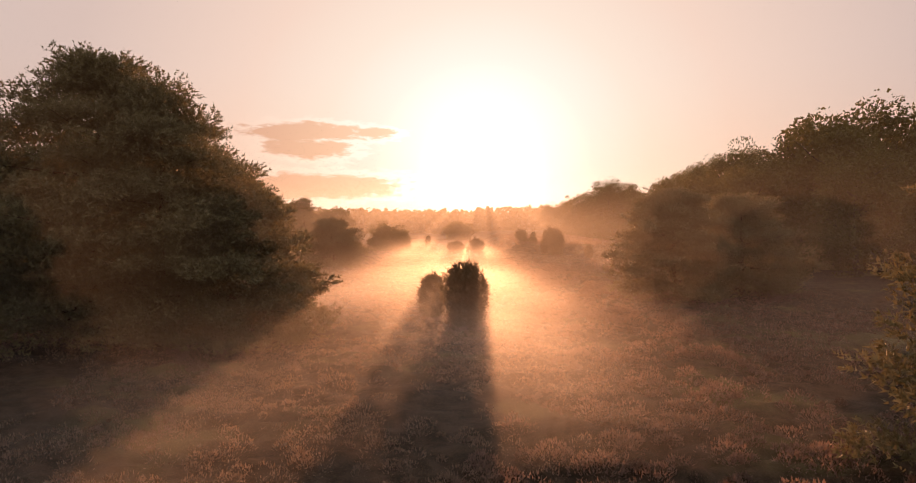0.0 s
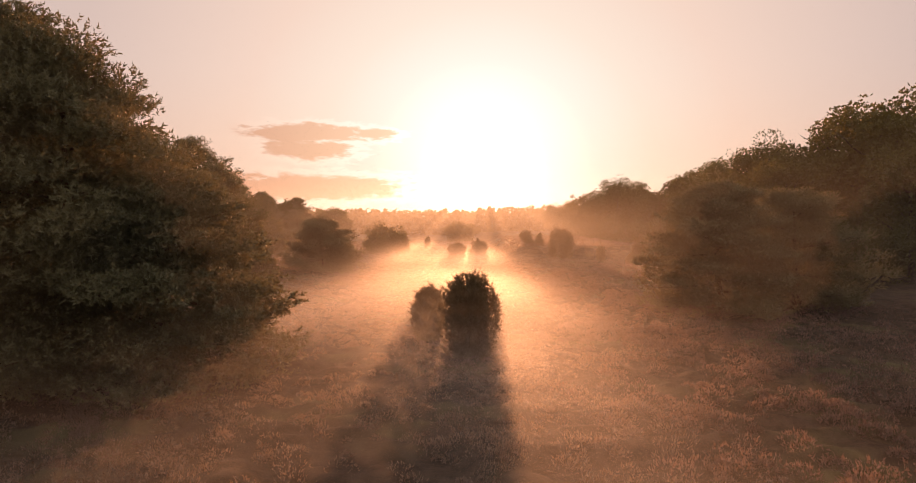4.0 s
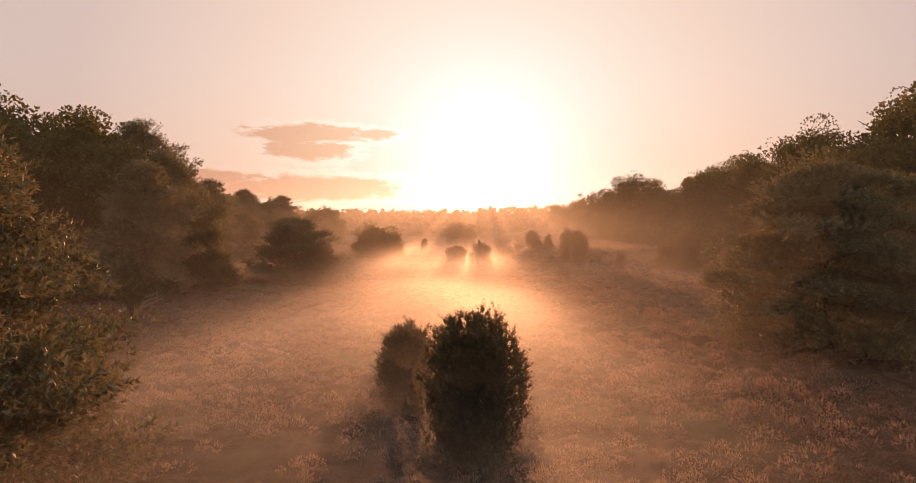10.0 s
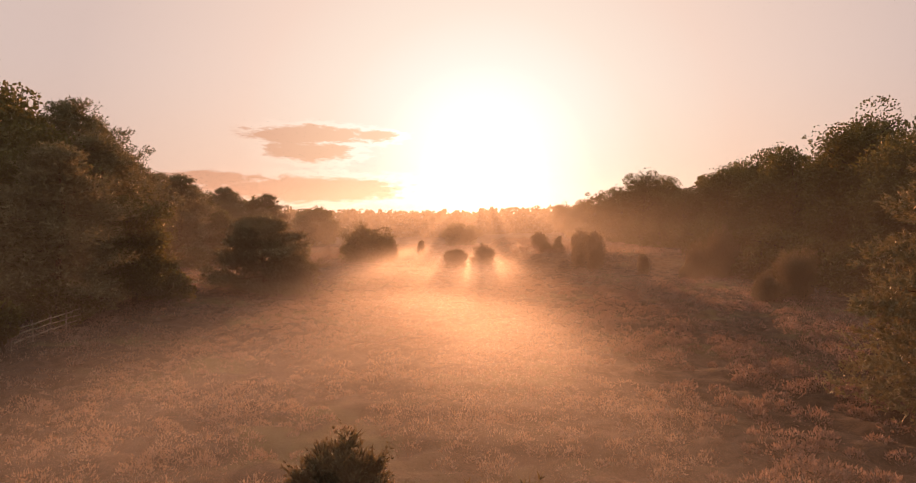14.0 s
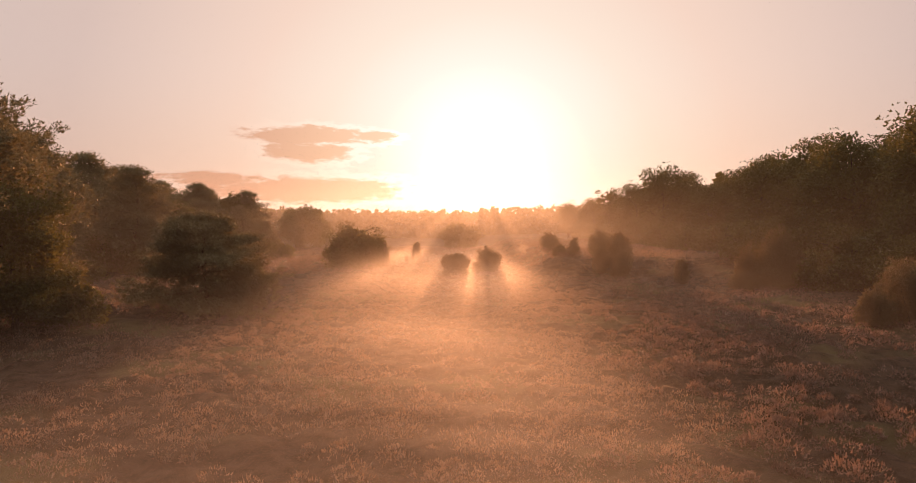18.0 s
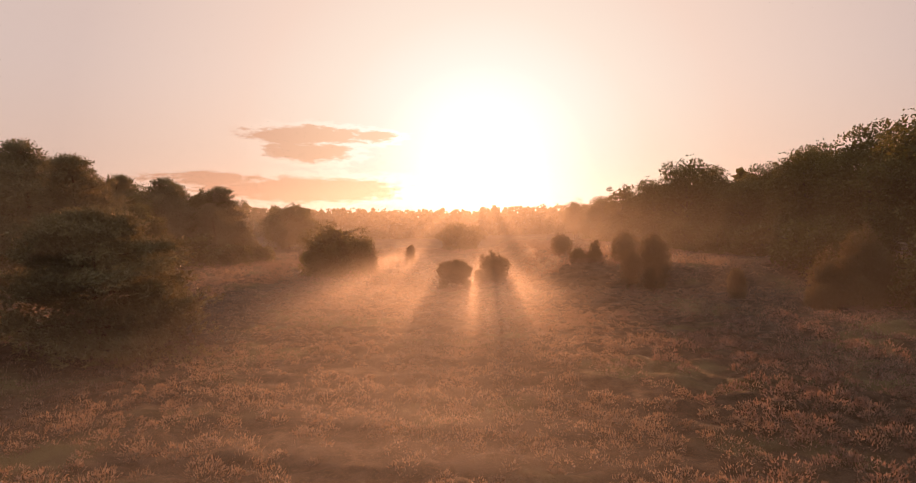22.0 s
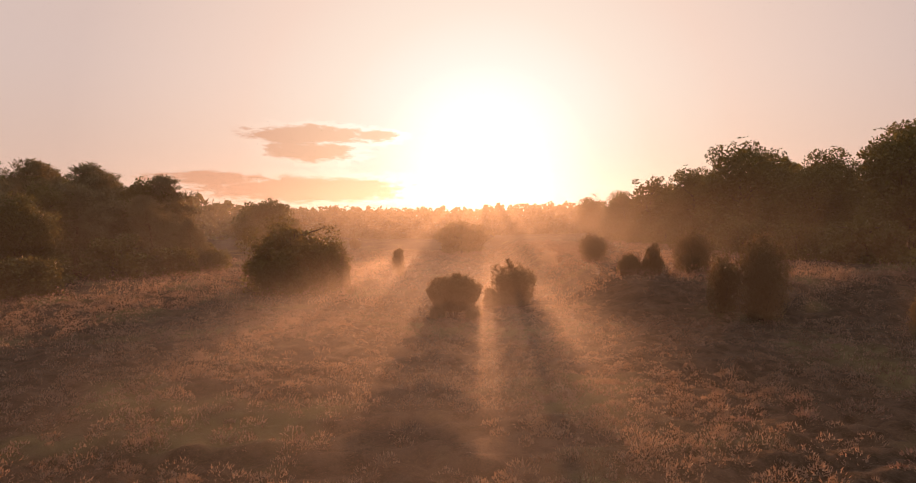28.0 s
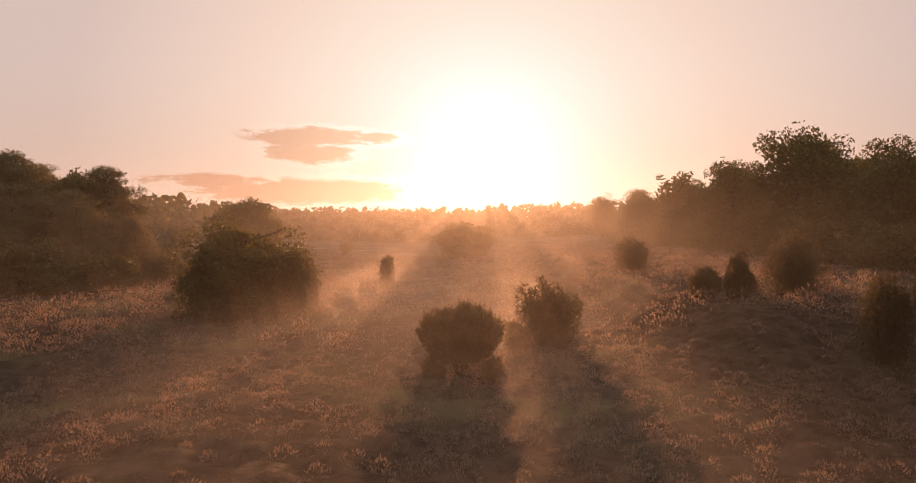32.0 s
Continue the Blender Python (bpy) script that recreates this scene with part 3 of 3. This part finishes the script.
juniper("juniper_bush", (28.2, 94.2), 3.4, 1.2, "small ragged juniper beside a wider one", 40, "spike", 10, JG, count=3000)
juniper("juniper_bush", (17.6, 148.0), 3.5, 0.9, "pointed columnar juniper in the heather", 31, "spike", 6, JG, count=2800)
juniper("juniper_bush", (15.4, 148.0), 1.9, 1.15, "low rounded juniper beside the pointed one", 32, "round", 18, JG, count=2600)
juniper("juniper_bush", (21.7, 149.0), 4.2, 2.1, "broad rounded juniper before the wood", 33, "round", 28, JG, count=4000)
juniper("juniper_bush", (17.3, 173.0), 3.7, 2.0, "broad rounded juniper before the wood", 34, "oval", 24, JG, fine=1.3, count=3000)
juniper("juniper_bush", (-28.0, 258.0), 3.0, 1.8, "far rounded juniper on a bright patch of heath", 35, "mushroom", 14, JG, fine=1.6, count=1500)
juniper("juniper_bush", (-12.4, 156.0), 5.4, 0.8, "slim dark juniper at the edge of a thicket", 36, "spike", 6, JG, count=2400)

# thickets and single broadleaf trees
BL = "oak tree with a dense rounded dark crown"
broadleaf("birch_thicket", (-17.3, 155.5), 8.4, 5.6, "dense rounded thicket of young birch", 41, BIRCH, 0.22, 80, 200, -0.4, category="shrub", limbs=4)
broadleaf("birch_thicket", (-14.6, 157.5), 6.0, 3.0, "low birch scrub beside the thicket", 42, BIRCH, 0.20, 44, 160, -0.4, category="shrub", limbs=3)
broadleaf("oak_tree", (-48.0, 246.0), 13.6, 9.0, "round single oak standing in the mist", 43, OAK, 0.5, 70, 150, -0.05)
broadleaf("oak_tree", (-49.0, 187.0), 15.0, 6.5, BL, 44, OAK, 0.36, 44, 130, 0.02)
broadleaf("oak_tree", (0.3, 232.0), 8.6, 7.2, "low broad tree straight under the sun", 45, OAK, 0.36, 44, 120, -0.05)

broadleaf("birch_tree", (44.3, 238.0), 17.6, 6.4, "tall birch with an open airy crown before the wood", 49, BIRCH, 0.42, 46, 46, 0.10, category="birch tree", limbs=12, fill=0.62)

WOOD = "edge of the wood"
masters = [broadleaf("oak_tree", (47.0, 196.0), 20.5, 7.5, BL, 51, OAK, 0.40, 76, 110, -0.03, WOOD),
           broadleaf("oak_tree", (60.0, 158.0), 21.0, 8.0, BL, 52, OAK, 0.40, 80, 110, -0.03, WOOD),
           broadleaf("oak_tree", (51.5, 117.0), 23.5, 7.8, BL, 53, OAK, 0.36, 90, 140, -0.03, WOOD)]
pines = [pine("pine_tree", (-31.5, 93.0), 15.5, 5.6, PL, 54, 0.05, 16, 150, 24, WOOD, False, "tall"),
         pine("pine_tree", (-38.5, 101.0), 20.0, 6.4, PL, 55, 0.05, 16, 170, 24, WOOD, False, "tall")]
spots = random.Random(4)
OAKS, PINES = list(zip(masters, (20.5, 21.0, 23.5))), list(zip(pines, (15.5, 20.0)))


def copies(sources, places):
    """Copies of the trees at (x, y, height)."""
    for x, y, tall in places:
        src, h = spots.choice(sources)
        c = copy_thing(src, pose(x, y, float(ground_at(x, y)) - 0.15, 0, 0, spots.uniform(0, 360)))
        c.scale = (tall / h,) * 3


copies(OAKS, [(46, 99, 18), (58, 106, 26.5), (55, 92, 25.5), (68, 99, 28.5), (60, 128, 23.5), (55, 140, 20), (66, 146, 21), (57, 170, 19.5), (64, 180, 20), (53, 185, 15),
              (56, 206, 19), (46, 215, 17.5), (54, 228, 18), (48, 247, 13), (52, 252, 16.5), (43, 300, 16), (50, 285, 16.5), (46, 268, 15), (70, 211, 20),
              (72, 120, 23), (50, 79, 18), (75, 160, 21), (66, 82, 23), (80, 140, 22)])
copies(OAKS, [(-36, 90, 17), (-43, 97, 22), (-48, 105, 23), (-52, 92, 23.5), (-59, 100, 23.5), (-44, 86, 18.5), (-28.3, 91.5, 11.5), (-44, 108, 16), (-56, 112, 18),
              (-44, 153, 10.5), (-52, 168, 13.5), (-58, 190, 15), (-66, 200, 16), (-60, 215, 14), (-72, 225, 15), (-48, 118, 16)])
copies(PINES, [(-30, 84, 13.5), (-52, 130, 18.5), (-47, 143, 15.5), (-57, 150, 18), (-60, 164, 17.5), (-68, 158, 18), (-66, 140, 19), (-62, 178, 16), (-70, 180, 17), (-43, 178, 11.5), (-46, 188, 14.5), (-53, 181, 15.5),
               (-57, 190, 15), (-40, 184, 8.5), (-50, 172, 12), (-54, 158, 14), (-49, 151, 12), (-62, 131, 18), (-75, 170, 18), (-68, 192, 16)])


# undergrowth along the feet of the woods
shrub = broadleaf("hazel_shrub", (39.0, 118.0), 5.0, 4.2, "dark leafy undergrowth at the foot of the wood", 56, OAK, 0.34, 34, 80, -0.35, "undergrowth", "shrub", 3)
scrub = broadleaf("hazel_shrub", (41.0, 140.0), 6.5, 4.6, "dark leafy undergrowth at the foot of the wood", 57, OAK, 0.34, 36, 80, -0.35, "undergrowth", "shrub", 3)
for k in range(17):
    for x0, y0, dx in ((43.5, 84.0, 3.0), (51.0, 90.0, 4.0)):
        x, y = x0 + spots.uniform(-dx, dx) - 0.02 * k, y0 + 12.5 * k + spots.uniform(-3, 3)
        c = copy_thing(spots.choice((shrub, scrub)), pose(x, y, float(ground_at(x, y)) - 0.15, 0, 0, spots.uniform(0, 360)))
        c.scale = (spots.uniform(0.8, 1.25),) * 3
for x, y in ((-29, 82), (-33, 88), (-27.5, 96), (-38, 110), (-42, 118), (-45, 128), (-43, 138), (-41, 148), (-45, 158), (-43, 168), (-40, 176), (-38, 187), (-44, 196), (-52, 204), (-36, 80), (-50, 140), (-54, 172)):
    c = copy_thing(spots.choice((shrub, scrub)), pose(x, y, float(ground_at(x, y)) - 0.15, 0, 0, spots.uniform(0, 360)))
    c.scale = (spots.uniform(0.6, 1.0),) * 3


# the far wood all round the clearing
def far_wood():
    r = np.random.default_rng(8)
    pieces = []
    rows = []
    for k in range(330):
        x = -270 + 540 * (k + r.uniform(0, 1)) / 330
        rows.append((x, 415 + 0.0006 * x * x + r.uniform(-14, 22), r.uniform(14.0, 17.0)))
        rows.append((x + 1.0, 445 + 0.0006 * x * x + r.uniform(0, 10), r.uniform(12.5, 15.5)))
    for k in range(80):
        rows.append((-84 - r.uniform(0, 60) - 0.2 * k, 190 + 3.0 * k, r.uniform(14, 18)))
        rows.append((80 + r.uniform(0, 50), 60 + 4.4 * k, r.uniform(16, 21)))
    for k in range(50):
        rows.append((-60 - r.uniform(0, 50), -60 + 4.6 * k, r.uniform(14, 19)))
        rows.append((-120 + 240 * k / 50, -70 - r.uniform(0, 20), r.uniform(14, 19)))
    for x, y, h in rows:
        conifer = r.uniform() < 0.35
        n = 150 if 380 < y < 500 else 90
        scale = 0.55 if n == 150 else 1.0
        u = r.uniform(0.0, 1, n)
        az = r.uniform(0, 2 * np.pi, n)
        w = h * (0.20 * (1.04 - u) + 0.01 if conifer else 0.36 * np.sqrt(np.clip(1 - (1.6 * u - 0.62) ** 2, 0.05, 1)))
        q = w * np.sqrt(r.uniform(0.1, 1, n)) * (1 + 0.2 * np.sin(az * 3 + u * 9 + x))
        p = np.stack([x + q * np.cos(az), y + q * np.sin(az), u * h * 0.96 - 0.2 + float(ground_at(x, y))], -1)
        a = unit(np.stack([np.cos(az), np.sin(az), np.full(n, 0.3)], -1))
        pieces.append(sprays(p, a, 2, 2.5 * scale, 2.2 * scale, 0.9, r, True))
    ob = new("far_wood", mesh_of("far_wood", *joined(pieces), OAK))
    tagged(ob, "mixed far wood closing the heath all round, hazy in the sun", "wood", kind="stuff")


far_wood()


# ------------------------------------------------------------------ small things on the heath
def beam(a, b, w, h, rng):
    """A rough-hewn rail or post between two points, slightly bowed."""
    a, b = np.asarray(a, float), np.asarray(b, float)
    t = np.linspace(0, 1, 5)[:, None]
    path = a + (b - a) * t + np.sin(np.pi * t) * rng.normal(0, 0.012, 3)
    v, f = tube(path, (w + h) / 2 * rng.uniform(0.85, 1.1, 5), 6)
    ends = np.array([[0, 1, 2, 3], [0, 3, 4, 5], [27, 26, 25, 24], [29, 28, 27, 24]])
    return v, np.concatenate([f, ends])


def rail_fence(start, end, posts):
    r = np.random.default_rng(61)
    root = thing("rail_fence", (start[0], start[1], float(ground_at(*start))), "weathered wooden post and rail fence below the pines", "fence")
    spots_ = [np.array([start[0] + (end[0] - start[0]) * k / (posts - 1), start[1] + (end[1] - start[1]) * k / (posts - 1)]) for k in range(posts)]
    base = np.array([start[0], start[1], float(ground_at(*start))])
    feet = [np.array([*s, float(ground_at(*s))]) - base for s in spots_]
    for foot in feet:
        part("post", mesh_of("post", *beam(foot - np.array([0, 0, 0.2]), foot + np.array([r.normal(0, 0.03), r.normal(0, 0.03), 1.25]), 0.07, 0.07, r), PALE_WOOD), root)
    for a, b in zip(feet[:-1], feet[1:]):
        for z in (0.35, 0.72, 1.08):
            part("rail", mesh_of("rail", *beam(a + np.array([0.08, 0, z + r.normal(0, 0.03)]), b + np.array([0.08, 0, z + r.normal(0, 0.03)]), 0.045, 0.045, r), PALE_WOOD), root)


rail_fence((-23.8, 70.0), (-31.0, 94.0), 9)
broadleaf("birch_sapling", (-23.4, 69.0), 3.2, 0.95, "slender young birch beside the rail fence", 62, BIRCH, 0.13, 16, 60, 0.15, category="sapling", limbs=5)


def stump(at, tall, seed):
    r = np.random.default_rng(seed)
    root = thing("tree_stump", (at[0], at[1], float(ground_at(*at)) - 0.05), "pale broken stump standing in the heather", "tree stump")
    t = np.linspace(0, 1, 6)
    path = np.stack([0.10 * t * t, 0.04 * t, t * tall], -1)
    part("trunk", mesh_of("trunk", *tube(path, np.array([0.17, 0.12, 0.10, 0.09, 0.07, 0.015]), 8), PALE_WOOD), root)
    for k in range(3):
        az = k * 2.1 + 0.4
        q = np.linspace(0, 1, 4)[:, None]
        p = np.array([0.06, 0.02, tall * (0.45 + 0.15 * k)]) + np.array([math.cos(az), math.sin(az), 0.5]) * 0.28 * q + np.cumsum(r.normal(0, 0.015, (4, 3)), 0)
        part("broken_branch", mesh_of("broken_branch", *tube(p, np.linspace(0.03, 0.006, 4), 5), PALE_WOOD), root)


stump((11.9, 49.9), 1.0, 63)


def fallen_branch(at, seed):
    r = np.random.default_rng(seed)
    root = thing("fallen_branch", (at[0], at[1], float(ground_at(*at)) + 0.25), "bare bleached branch lying on the heather", "branch")
    s = np.linspace(0, 1, 7)[:, None]
    main = np.array([2.1, 0.6, 0.35]) * s + np.cumsum(r.normal(0, 0.04, (7, 3)), 0)
    part("stem", mesh_of("stem", *tube(main, np.linspace(0.06, 0.015, 7), 6), PALE_WOOD), root)
    for k in range(8):
        f = main[1 + k % 5]
        d = np.array([0.5 + r.normal(0, 0.3), r.normal(0, 0.5), abs(r.normal(0.5, 0.2))])
        p = f + d * 0.8 * np.linspace(0, 1, 5)[:, None] + np.cumsum(r.normal(0, 0.02, (5, 3)), 0)
        part("twig", mesh_of("twig", *tube(p, np.linspace(0.025, 0.006, 5), 5), PALE_WOOD), root)


fallen_branch((-14.0, 104.0), 64)


# ------------------------------------------------------------------ mist
def veils(name, ys, tall_at, mat, label):
    """Gently waving sheets across the clearing at the distances ys; each stands for the air around it."""
    gaps = np.gradient(np.array(ys))
    pieces, sheets = [], []
    for y, gap in zip(ys, gaps):
        half = 30 + 0.55 * y if y < 122 else 60 + 0.6 * y
        xs = np.linspace(-1, 1, 41) ** 3 * half * 0.75 + np.linspace(-1, 1, 41) * half * 0.25
        bend = 1.3 * np.sin(xs * 0.11 + y * 0.02) + 0.8 * np.sin(xs * 0.31 + y * 0.05)
        lo = np.stack([xs, y + bend, np.full(41, -0.4)], -1)
        hi = np.stack([xs, y + bend, tall_at(xs, y)], -1)
        k = np.arange(40)
        pieces.append((np.concatenate([lo, hi]), np.stack([k, k + 1, k + 42, k + 41], -1)))
        sheets += [gap] * 82
    ob = new(name, mesh_of(name, *joined(pieces), mat))
    ob.data.attributes.new("gap", "FLOAT", "POINT").data.foreach_set("value", np.array(sheets, np.float32))
    tagged(ob, label, name, kind="stuff")


veils("mist", list(np.arange(16, 148, 3.5)) + list(np.arange(152, 205, 9.0)), lambda xs, y: np.full(41, 5.0), MIST,
      "thin ground mist drifting over the heather in the low sun")
veils("haze", list(np.arange(18.5, 205, 15.0)) + list(np.arange(218, 400, 36.0)),
      lambda xs, y: np.where(np.abs(xs) < 4.3, 4.9, 15.5) if y < 122 else np.full(41, 15.5 if y < 195 else 34.0), HAZE,
      "thin golden haze standing between the trees")
